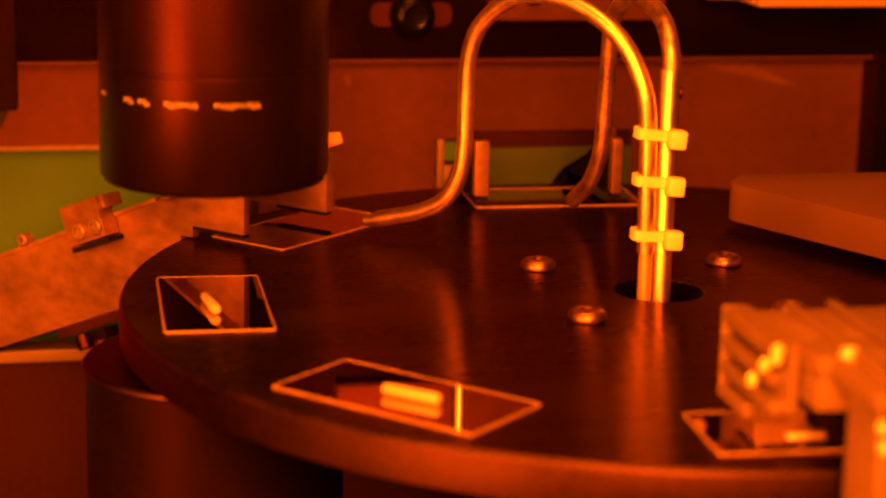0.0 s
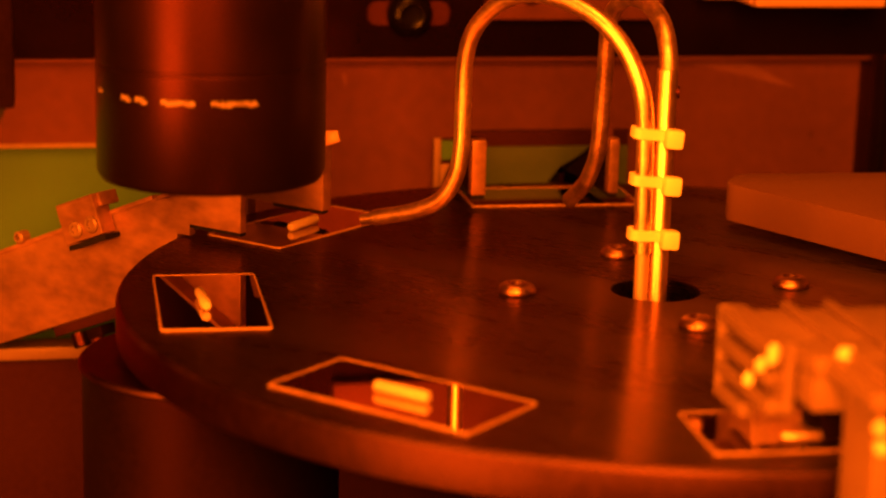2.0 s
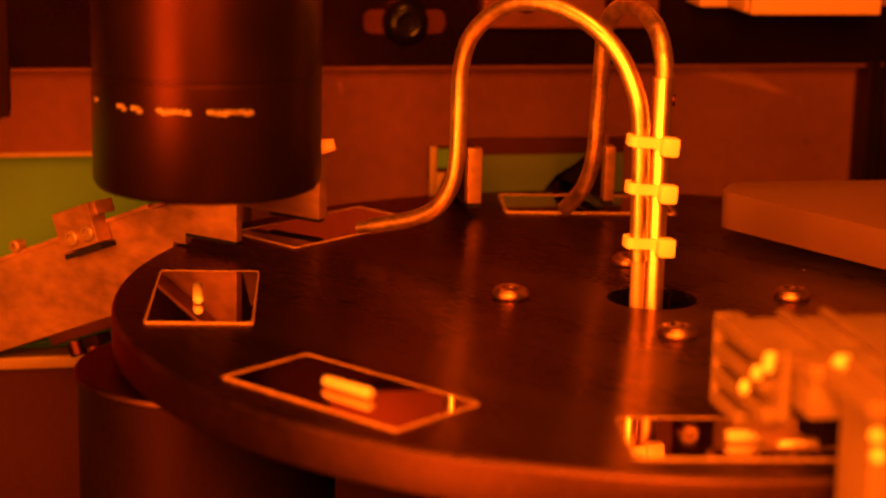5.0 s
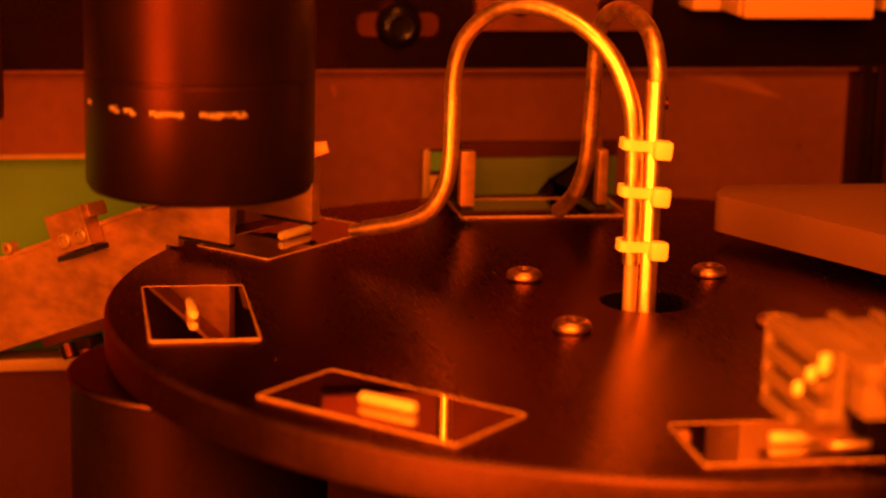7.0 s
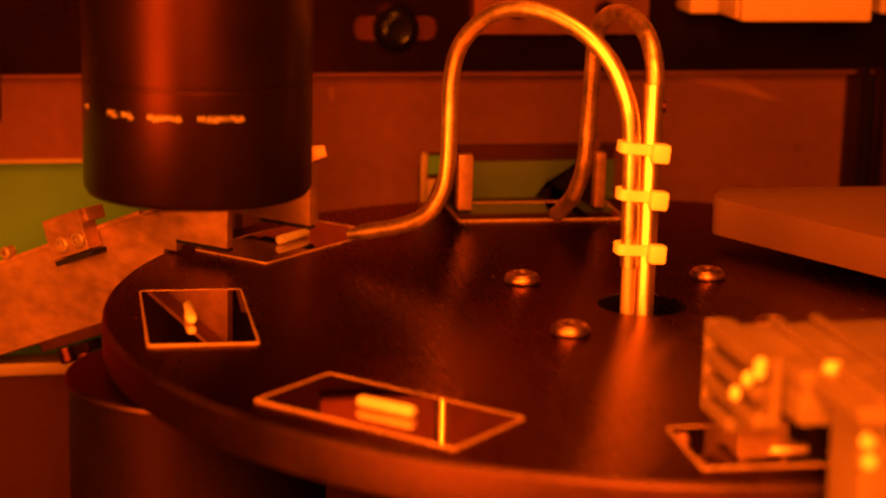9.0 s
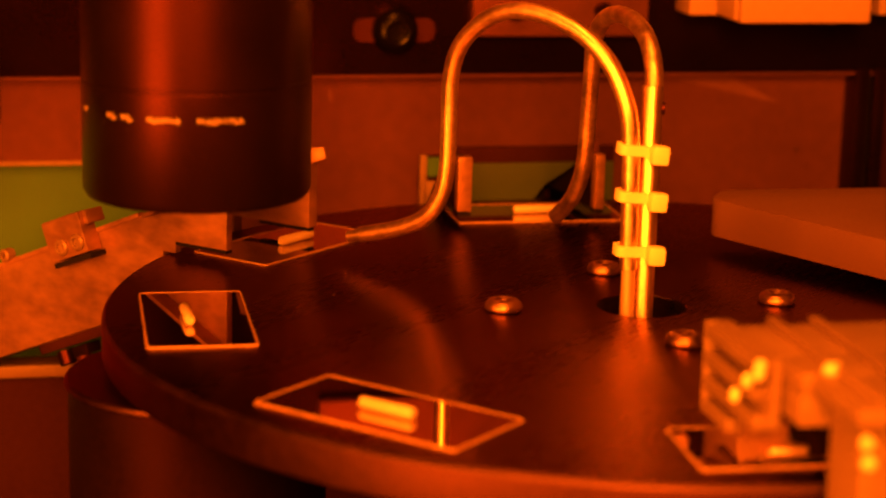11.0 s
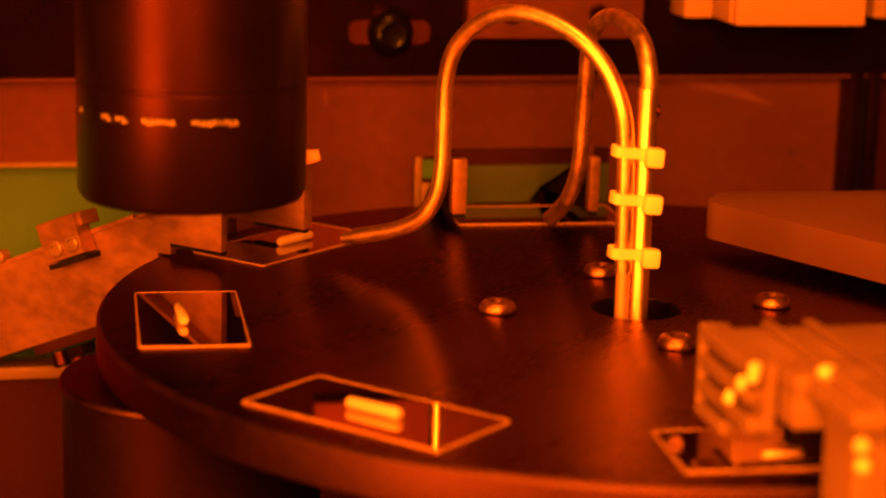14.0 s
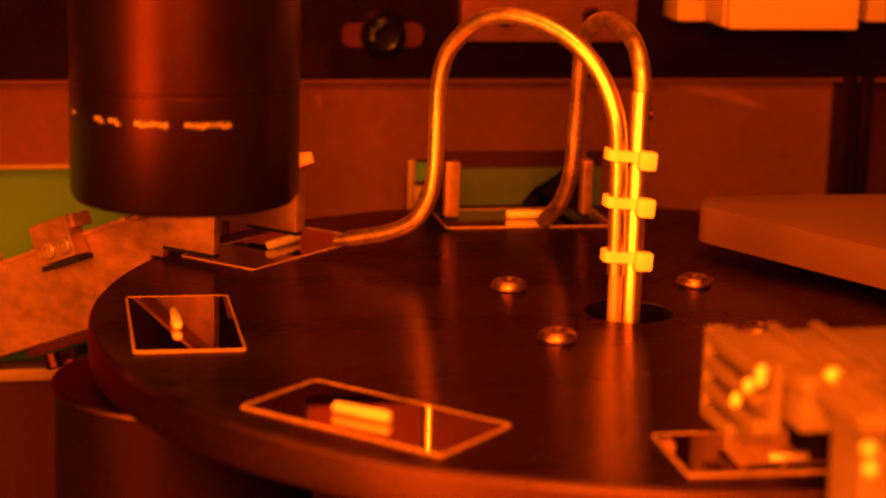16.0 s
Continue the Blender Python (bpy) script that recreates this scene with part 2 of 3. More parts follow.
def beam():
    ob = root("cross_beam", pose(0, 0.192, 0.0374))
    part("profile", box(-0.6, 0.6, 0, 0.030, 0.0, 0.2000, 0.0010), BEAM_BLACK, ob)
    part("lip", box(-0.6, 0.6, -0.0015, 0.0, 0.0, 0.0009), PANEL, ob, "thin reddish lower edge")
    bolt = part("bolt", lathe([(0.0, 0), (0.0084, 0), (0.0084, 0.0030), (0.0082, 0.0042), (0.0076, 0.0055), (0.0068, 0.0066), (0.0057, 0.0075), (0.0044, 0.0080), (0.0038, 0.0078), (0.0036, 0.004), (0, 0.0038)], 32,
                             m=pose(-0.0372, 0.0, 0.0172, 90)), BOLT_BLACK, ob, "black socket head bolt")
    slot = rounded([(-0.0150, -0.0043), (0.0150, -0.0043), (0.0150, 0.0043), (-0.0150, 0.0043)], 0.004)
    part("slot", prism(slot, 0, 0.0009, m=pose(-0.0372, 0.0, 0.0172, 90)), SLOT, ob, "long slot showing bare metal behind the bolt")
    plate = part("mounting_plate", box(-0.0098, 0.0560, -0.008, 0.0, 0.0157, 0.0455, 0.0008), PANEL, ob, "reddish mounting plate")
    for x in (0.0060, 0.0385):
        cap_screw("screw", 0.0034, 0.003, 0.0017, plate, pose(x, -0.008, 0.0250, 90), BLACK_PAINT)
    part("upper_plate", box(-0.0640, 0.0700, -0.0070, 0.0, 0.0460, 0.180, 0.0008), PANEL, ob, "reddish upper plate")
    for x in (0.0778, 0.1499):
        cap_screw("socket_screw", 0.0038, 0.005, 0.0018, ob, pose(x, 0.0, 0.0690, 90), STEEL)
    return tagged(ob, "black steel cross beam with a slotted bolt and mounting plate", "beam")


beam()


def guide_box():
    ob = root("guide_housing", pose(0.115, 0.165, 0.05))
    part("cover", joined(box(-0.0345, 0.0146, -0.012, 0.0268, 0.0114, 0.035, 0.0012), box(-0.0265, 0.0146, -0.0115, 0.0268, 0.0352, 0.11, 0.0012)), WHITE_BOX, ob)
    part("end_cap", box(-0.0362, -0.0347, -0.010, 0.0095, 0.0122, 0.035, 0.0005), WHITE_BOX, ob)
    part("side_block", box(-0.0463, -0.0330, 0.0100, 0.0268, 0.0118, 0.035, 0.0008), WHITE_BOX, ob)
    part("side_block", box(0.0272, 0.0357, 0.0100, 0.0268, 0.0118, 0.035, 0.0008), WHITE_BOX, ob)
    cap_screw("screw", 0.0016, 0.0012, 0.0008, ob, pose(-0.0385, 0.0100, 0.0215, 90), BLACK_PAINT)
    cap_screw("bolt", 0.0042, 0.004, 0.0021, ob, pose(-0.0410, 0.0100, 0.0290, 90), STEEL)
    return tagged(ob, "off-white linear guide housing under the cross beam", "guide housing")


guide_box()


def upright(x, w):
    ob = root("upright", pose(x, PY - 0.012, -0.26))
    part("flange", box(0, w * 0.42, 0, 0.02, 0, 0.30, 0.0003), BEAM_BLACK, ob)
    part("groove", box(w * 0.42, w * 0.6, 0.004, 0.0195, 0, 0.2995), BLACK_RUBBER, ob, "dark groove")
    part("flange", box(w * 0.6, w, 0, 0.02, 0, 0.30, 0.0003), BEAM_BLACK, ob)
    return tagged(ob, "black grooved aluminium upright beside the back panel", "upright", "uprights of the frame")


upright(0.1412, 0.0120)
upright(0.1690, 0.0160)
structure("side_panel", box(0.145, 0.30, PY + 0.0045, PY + 0.0085, -0.26, 0.05), PANEL_DARK, "dark red panel between the uprights", "panel")


# ---- the turntable ----
def turntable():
    ob = root("turntable", pose(0, 0, 0))
    R, h, t = 0.1494, 0.0126, 0.0106
    part("disc", lathe([(h, -t), (h, -0.0003), (h + 0.0003, 0), (R, 0), (R - 0.004, -0.004), (R - 0.004, -t)], 192, closed=True), ANODISED, ob, "black anodised disc")
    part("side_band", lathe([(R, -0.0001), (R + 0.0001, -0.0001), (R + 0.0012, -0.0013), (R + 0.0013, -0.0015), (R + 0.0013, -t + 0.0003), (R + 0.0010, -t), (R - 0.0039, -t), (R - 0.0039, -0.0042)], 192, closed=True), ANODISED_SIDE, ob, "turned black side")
    part("chamfer", lathe([(R + 0.0001, 0.00003), (R + 0.0003, -0.00003), (R + 0.0012, -0.00095), (R + 0.00134, -0.0015), (R + 0.0008, -0.0015)], 192, closed=True), ANODISED_EDGE, ob, "chamfer paler than the side")
    part("hub", lathe([(0, -0.25), (0.05, -0.25), (0.05, -t), (0.016, -t), (0.016, -0.06), (0, -0.06)], 64), BLACK_MATT, ob, "dark drive hub")
    first = None
    for k in range(8):
        a = 270 - 45 * k
        m = pose(0, 0, 0, 0, 0, a)
        plate = part("glass_plate", box(0.1114, 0.1394, -0.0281, 0.0281, 0.00005, 0.00045), GLASS_TOP, ob, "mirror-like coated glass plate")
        plate.matrix_local = m @ pose(0, 0, 0) @ Matrix.Translation((0.125, 0, 0)) @ pose(0, 0, 0, 0, 0, -1.4) @ Matrix.Translation((-0.125, 0, 0))
        w = 0.0007
        x0, x1, y0, y1 = 0.1110, 0.1400, -0.0288, 0.0288
        rim = bmesh.new()
        rings = []
        for d, z in ((0, 0.0001), (0.00005, 0.0005), (0.0002, 0.00062), (w - 0.0003, 0.00062), (w, 0.00035)):
            rings.append([rim.verts.new((x, y, z)) for x, y in rounded([(x0 + d, y0 + d), (x1 - d, y0 + d), (x1 - d, y1 - d), (x0 + d, y1 - d)], 0.0012, 3)])
        for r1, r2 in zip(rings, rings[1:]):
            for i in range(len(r1)):
                rim.faces.new((r1[i], r1[(i + 1) % len(r1)], r2[(i + 1) % len(r1)], r2[i]))
        part("rim", rim, GLASS_EDGE, plate, "frosted bright glass rim")
    for k in range(4):
        a = radians(146.35 - 11.925 + 90 * k)
        cap_screw("button_screw", 0.0053, 0.0033, 0.0021, ob, pose(0.0401 * math.cos(a), 0.0401 * math.sin(a), 0, 0, 0, 20 * k), ZINC, True)
    dust = bmesh.new()
    rng = random.Random(4)
    for _ in range(70):
        r, a, s = 0.15 * math.sqrt(rng.random()), rng.random() * 2 * math.pi, rng.uniform(0.00008, 0.00022)
        if r < 0.016:
            continue
        x, y = r * math.cos(a), r * math.sin(a)
        v = [dust.verts.new((x + s * rng.uniform(0.5, 1) * math.cos(q), y + s * rng.uniform(0.5, 1) * math.sin(q), 0.00002)) for q in (0, 2.1, 4.2)]
        tip = dust.verts.new((x, y, s * 0.8))
        for p, q in ((0, 1), (1, 2), (2, 0)):
            dust.faces.new((v[p], v[q], tip))
    tagged(part("dust_specks", dust, GLASS_EDGE, ob, "pale dust specks"), kind="stuff")
    return tagged(ob, "large black anodised turntable disc with eight glass plates", "turntable")


TABLE = turntable()

# Stations: 0 loader, 1 waiting, 2 under the lens, 3 first chute, 4 back chute
PIN_SLOT = {0: (0.1275, 0.7), 1: (0.1277, 1.5), 2: (0.1269, 2.6), 5: (0.1288, -0.6), 6: (0.1275, 0.5), 7: (0.1280, 0.5)}


def dowel(m):
    ob = root("dowel_pin", m)
    r, h = 0.0014, 0.0076
    prof = [(0, -h), (r * 0.75, -h), (r, -h + 0.0005), (r, h - 0.0005), (r * 0.75, h), (0, h)]
    part("shank", lathe(prof, 24, m=pose(0, 0, r, 90)), CERAMIC, ob)
    part("collar", lathe([(r * 0.9, -0.0006), (r * 1.06, -0.0005), (r * 1.06, 0.0005), (r * 0.9, 0.0006)], 24, m=pose(0, 0.0048, r, 90)), CERAMIC, ob)
    return tagged(ob, "small white plastic pin lying on a glass plate", "pin", "pins on the turntable")


def pin_place(k, slip=0.0):
    """Where a pin lies on its plate; it slips inwards and ahead on its way from the lens to the chute."""
    r, off = PIN_SLOT[k]
    return pose(0, 0, 0, 0, 0, 270 - 45 * k + off - 1.6 * slip) @ pose(r - 0.0034 * slip, 0, 0.0005, 0, 0, -2 + 3 * (k % 3))


PINS = {k: dowel(pin_place(k)) for k in PIN_SLOT}


# ---- camera lens over the second station, light housing under it ----
LX, LY = -0.1250, 0.0


def lens():
    ob = root("inspection_lens", pose(LX, LY, 0.0350))
    r = 0.0302
    part("barrel", lathe([(0.024, 0.003), (r - 0.0022, 0), (r - 0.0010, 0.0004), (r, 0.0022), (r, 0.0305), (r - 0.0002, 0.0307), (r - 0.0002, 0.0315), (r, 0.0317), (r, 0.30)], 128), BLACK_PAINT, ob, "satin black barrel")
    part("front_ring", lathe([(r - 0.0022, 0.0001), (0.022, 0.0006), (0.021, 0.004), (0.024, 0.006)], 96), BLACK_MATT, ob)
    part("front_glass", lathe([(0, 0.0075), (0.010, 0.0068), (0.0215, 0.0045)], 64), LENS_GLASS, ob, "dark front element")
    # unreadable lettering round the barrel: bars of its size
    groups = ((-167, -161, 1), (-143.4, -136.6, 2), (-134, -126.7, 2), (-119.3, -102.7, 7), (-95, -72, 9))
    bars = []
    for a0, a1, count in groups:
        step = (a1 - a0) / count
        for i in range(count):
            tall = (0.0017, 0.0013, 0.0013, 0.0017, 0.0012)[(i * 3 + count) % 5]
            left, wide = a0 + step * i, step * 0.8
            low = 0.0249 - tall
            bars.append((low, 0.0249, left, left + wide * 0.36))
            bars.append((low if i % 2 else low + tall * 0.35, low + tall * (0.35 if i % 2 else 0.7), left + wide * 0.36, left + wide * 0.7))
            bars.append((low + tall * 0.1, low + tall * (0.55 if i % 3 else 0.95), left + wide * 0.7, left + wide))
    for z0, z1, a0, a1 in bars:
        bm = bmesh.new()
        n = 3
        for z in (z0, z1):
            for i in range(n + 1):
                a = radians(a0 + (a1 - a0) * i / n)
                bm.verts.new(((r + 0.00008) * math.cos(a), (r + 0.00008) * math.sin(a), z))
        bm.verts.ensure_lookup_table()
        for i in range(n):
            bm.faces.new((bm.verts[i], bm.verts[i + 1], bm.verts[n + 2 + i], bm.verts[n + 1 + i]))
        part("lettering", bm, INK, ob, "pale worn lettering")
    rng = random.Random(9)
    specks = bmesh.new()
    for _ in range(16):
        a, z, q = radians(rng.uniform(-170, -20)), rng.uniform(0.012, 0.055), rng.uniform(0.00004, 0.0001)
        out = Vector((math.cos(a), math.sin(a), 0))
        side = Vector((-math.sin(a), math.cos(a), 0))
        c = out * (r + 0.00004) + Vector((0, 0, z))
        v = [specks.verts.new(c + side * dx * q + Vector((0, 0, dz * q))) for dx, dz in ((-1, -0.6), (0.9, -0.8), (0.2, 1))]
        specks.faces.new(v)
        tip = specks.verts.new(c + out * q * 0.5)
        for i in range(3):
            specks.faces.new((v[i], v[(i + 1) % 3], tip))
    tagged(part("dust_specks", specks, INK, ob, "pale dust specks"), kind="stuff")
    return tagged(ob, "black cylindrical inspection lens hanging over the turntable", "lens")


lens()


def light_housing():
    ob = root("light_housing", pose(LX, LY, -0.0150))
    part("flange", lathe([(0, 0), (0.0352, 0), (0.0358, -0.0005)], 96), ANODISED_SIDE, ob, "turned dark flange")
    # edge coloured paler where a highlight runs round the flange
    part("flange_edge", lathe([(0.0358, -0.0005), (0.0360, -0.0008), (0.0360, -0.0017), (0.0356, -0.0021), (0.0335, -0.0021)], 96), ANODISED_EDGE, ob, "flange edge paler for its highlight")
    part("body", lathe([(0.0347, -0.0021), (0.0350, -0.0060), (0.0350, -0.245), (0, -0.245)], 96), BLACK_MATT, ob)
    return tagged(ob, "black cylindrical light housing under the turntable edge", "light housing")


light_housing()


def side_bracket():
    ob = root("side_bracket", pose(-0.178, 0.0, 0.049))
    part("arm", box(-0.03, 0.0022, -0.01, 0.01, 0.006, 0.25, 0.001), BLACK_MATT, ob)
    part("foot", prism(rounded([(-0.03, 0.0), (-0.003, 0.0), (0.0, 0.006), (0.0, 0.010), (-0.03, 0.010)], 0.002, 3), -0.009, 0.009, m=pose(0, 0, 0, 90)), BLACK_RUBBER, ob)
    return tagged(ob, "matt black hanging bracket beside the lens", "bracket")


side_bracket()


# ---- air nozzles on their post ----
def nozzle_post():
    ob = root("nozzle_post", pose(0.0, 0.0, -0.06))
    part("rod", lathe([(0, 0), (0.0029, 0), (0.0029, 0.1225), (0.0027, 0.1228), (0.0018, 0.1228)], 48, m=pose(0.0003, 0, 0)), STEEL, ob, "polished round steel rod")
    part("core_rod", lathe([(0, 0), (0.0020, 0), (0.0020, 0.085), (0, 0.085)], 32, m=pose(-0.0048, -0.0012, 0)), BRUSHED, ob, "slim steel rod inside the tube")
    part("set_screw", lathe([(0, 0), (0.0016, 0), (0.0016, 0.0009), (0.0008, 0.0009), (0.0008, 0.0003), (0, 0.0003)], 16, m=pose(0.0030, -0.0006, 0.1165, 90, 0, 70)), BLACK_PAINT, ob)
    back = Vector((0, 0, -0.06))
    p1 = [(-0.0049, -0.0012, 0.0114), (-0.0052, -0.0012, 0.0311), (-0.0056, -0.0012, 0.0455), (-0.0070, -0.0008, 0.0568), (-0.0109, 0.0029, 0.0675),
          (-0.0166, 0.0086, 0.0748), (-0.0233, 0.0157, 0.0790), (-0.0303, 0.0229, 0.0807), (-0.0361, 0.0293, 0.0796), (-0.0414, 0.0353, 0.0754),
          (-0.0459, 0.0404, 0.0680), (-0.0477, 0.0427, 0.0584), (-0.0478, 0.0431, 0.0448), (-0.0479, 0.0436, 0.0329), (-0.0492, 0.0450, 0.0240),
          (-0.0528, 0.0483, 0.0168), (-0.0595, 0.0542, 0.0121), (-0.0700, 0.0634, 0.0082)]
    path = [p - back for p in smooth_path(p1)]
    t1 = part("air_tube", tube(path, 0.00248), TUBE, ob, "bent polished steel air tube")
    d = (path[-1] - path[-4]).normalized()
    tip = [path[-1] - d * 0.001 + d * s for s in (0, 0.002, 0.0055)]
    part("nozzle_tip", tube(tip, 0.0018, 0.0013, 16), TUBE, t1, "slim cut nozzle tip")
    p2 = [(0.0007, 0.0, 0.0560), (0.0007, 0.0002, 0.0640), (0.0004, 0.0020, 0.0700), (0.0004, 0.0088, 0.0752), (0.0005, 0.0222, 0.0782), (0.0006, 0.0379, 0.0781),
          (0.0007, 0.0525, 0.0746), (0.0012, 0.0630, 0.0674), (0.0017, 0.0665, 0.0579), (0.0022, 0.0700, 0.0432), (0.0022, 0.0732, 0.0266),
          (0.0010, 0.0787, 0.0164), (-0.0002, 0.0858, 0.0104), (-0.0013, 0.0917, 0.0065)]
    path = [p - back for p in smooth_path(p2)]
    part("air_tube", tube(path, 0.00255), STEEL_DULL, ob, "bent dull steel air tube")
    for z, x, tilt in ((0.0448, -0.0006, 5), (0.0316, -0.0005, 5), (0.0163, -0.0004, 3)):
        loop = rounded([(-0.0086, -0.0042), (0.0040, -0.0040), (0.0040, 0.0036), (-0.0086, 0.0030)], 0.0026, 5)
        inner = rounded([(-0.0078, -0.0034), (0.0033, -0.0032), (0.0033, 0.0030), (-0.0078, 0.0024)], 0.0020, 5)
        bm = bmesh.new()
        rows = [[bm.verts.new((px, py, pz)) for px, py in o] for o, pz in ((inner, -0.0016), (loop, -0.0014), (loop, 0.0014), (inner, 0.0016))]
        n = len(loop)
        for a, b in zip(rows, rows[1:] + rows[:1]):
            for i in range(n):
                bm.faces.new((a[i], a[(i + 1) % n], b[(i + 1) % n], b[i]))
        place = pose(x, 0.0, z + 0.06, 0, tilt, 0)
        tie = part("cable_tie", moved(bm, place), NYLON, ob, "natural nylon cable tie")
        part("tie_head", box(-0.0006, 0.0044, -0.0078, -0.0036, -0.0030, 0.0023, 0.0010, place), NYLON, tie)
    return tagged(ob, "steel post with two bent air tubes held by cable ties", "nozzle post")


nozzle_post()


# ---- discharge chutes ----
def chute(angle, near, far, inner, label):
    """Two side walls and a sloping floor that lead away from the disc: local x runs outwards, y to the near wall."""
    ob = root("discharge_chute", pose(0, 0, 0, 0, 0, angle))
    th = 0.0028
    side = [(inner, 0.0042), (inner, 0.0272), (0.1515, 0.0116), (0.1560, 0.0106), (0.2600, -0.0320), (0.2600, -0.0630), (0.1525, -0.0185), (0.1525, 0.0042)]
    for y in (near - th, far):
        if y != far:
            side = side[:6] + [(0.1475, -0.0165), (0.1475, 0.0006), (0.1425, 0.0006), (0.1425, 0.0042)]
        else:
            side = [(inner, 0.0042), (inner, 0.0292), (0.1500, 0.0292), (0.1560, 0.0106), (0.2600, -0.0320), (0.2600, -0.0630), (0.1530, -0.0185), (0.1530, 0.0042)]
        wide = 0.0016 if y == far else 0.0
        part("side_wall", prism(side, 0, th + wide, 0.0003, m=pose(0, y + th, 0, 90)), ALU, ob, "milled aluminium side wall")
    top = prism([(0.1530, -0.0020), (0.2600, -0.0460), (0.2600, -0.0485), (0.1530, -0.0044)], 0, near - far - th * 2 - 0.0004, m=pose(0, near - th - 0.0002, 0, 90))
    part("chute_floor", top, ALU, ob)
    for y in (near - th * 0.5, far + th * 0.5):
        part("foam_strip", box(inner + 0.0002, 0.1425, y - 0.0015, y + 0.0013, 0.0032, 0.0043), BLACK_RUBBER, ob, "black foam strip")
    slope = math.degrees(math.atan2(0.0432, 0.104))
    lip = pose(0.157, near, 0.0108, 0, slope)
    rise = math.degrees(math.atan2(0.0156, 0.029))
    part("flange", box(0.0, 0.0325, -0.0022, 0.0058, -0.0010, 0.0003, 0.0002, pose(inner, near, 0.0276, 0, rise)), ALU, ob, "bent upper flange")
    part("flange", box(0.0, 0.11, -0.0022, 0.0006, -0.0008, 0.0006, 0.0002, lip), ALU, ob, "bent upper flange")
    foot = pose(0.1525, near, -0.0190, 0, slope)
    part("base_strip", box(0.0, 0.050, -0.006, 0.0022, -0.0030, 0.0002, 0.0004, foot), SLOT, ob, "dark red-brown strip along the lower edge")
    part("spacer", box(0.030, 0.037, -0.005, 0.0015, -0.0070, -0.0037, 0.0004, foot), BLACK_MATT, ob, "dark spacer block")
    part("stud", lathe([(0, 0), (0.0024, 0), (0.0024, 0.0044), (0.0014, 0.0048), (0, 0.0048)], 24, m=foot @ pose(0.035, -0.0010, -0.0070, 180)), SLOT, ob, "dull stud")
    cap_screw("bolt", 0.0028, 0.005, 0.0014, ob, foot @ pose(0.0425, -0.0010, -0.0036, 180), BLACK_PAINT)
    blk = pose(0.1803, near + 0.0001, -0.0004, 0, slope - 1)
    clampb = part("clamp_block", joined(box(-0.0070, 0.0098, 0, 0.0065, -0.0045, 0.0085, 0.0007, blk), box(-0.0088, -0.0071, -0.003, 0.0050, 0.0040, 0.0084, 0.0004, blk)), ALU, ob, "milled aluminium clamp block")
    part("slit", box(-0.0080, 0.0085, 0.0001, 0.0070, -0.0065, -0.0049, 0.0002, blk), BLACK_RUBBER, ob, "black rubber slit")
    for x in (-0.0038, 0.0034):
        cap_screw("screw", 0.0027, 0.0013, 0.0013, clampb, blk @ pose(x, 0.0065, -0.0006, -90), ALU_SOFT)
    part("far_tab", prism([(0.0012, -0.0030), (0.0012, 0.0026), (-0.0042, 0.0032), (-0.0052, -0.0002)], -0.0005, 0.0005, 0.0002, m=pose(inner - 0.0004, far + 0.0024, 0.0274, 0, 0, 16) @ pose(0, 0, 0, 90)), ALU, ob, "bent upper tab")
    cap_screw("screw", 0.0021, 0.004, 0.0010, ob, lip @ pose(0.0600, -0.0012, 0.0022, -90), ALU_SOFT)
    return tagged(ob, label, "chute", "discharge chutes")


chute(135, 0.0345, -0.0093, 0.1225, "milled aluminium discharge chute sloping down from the turntable")


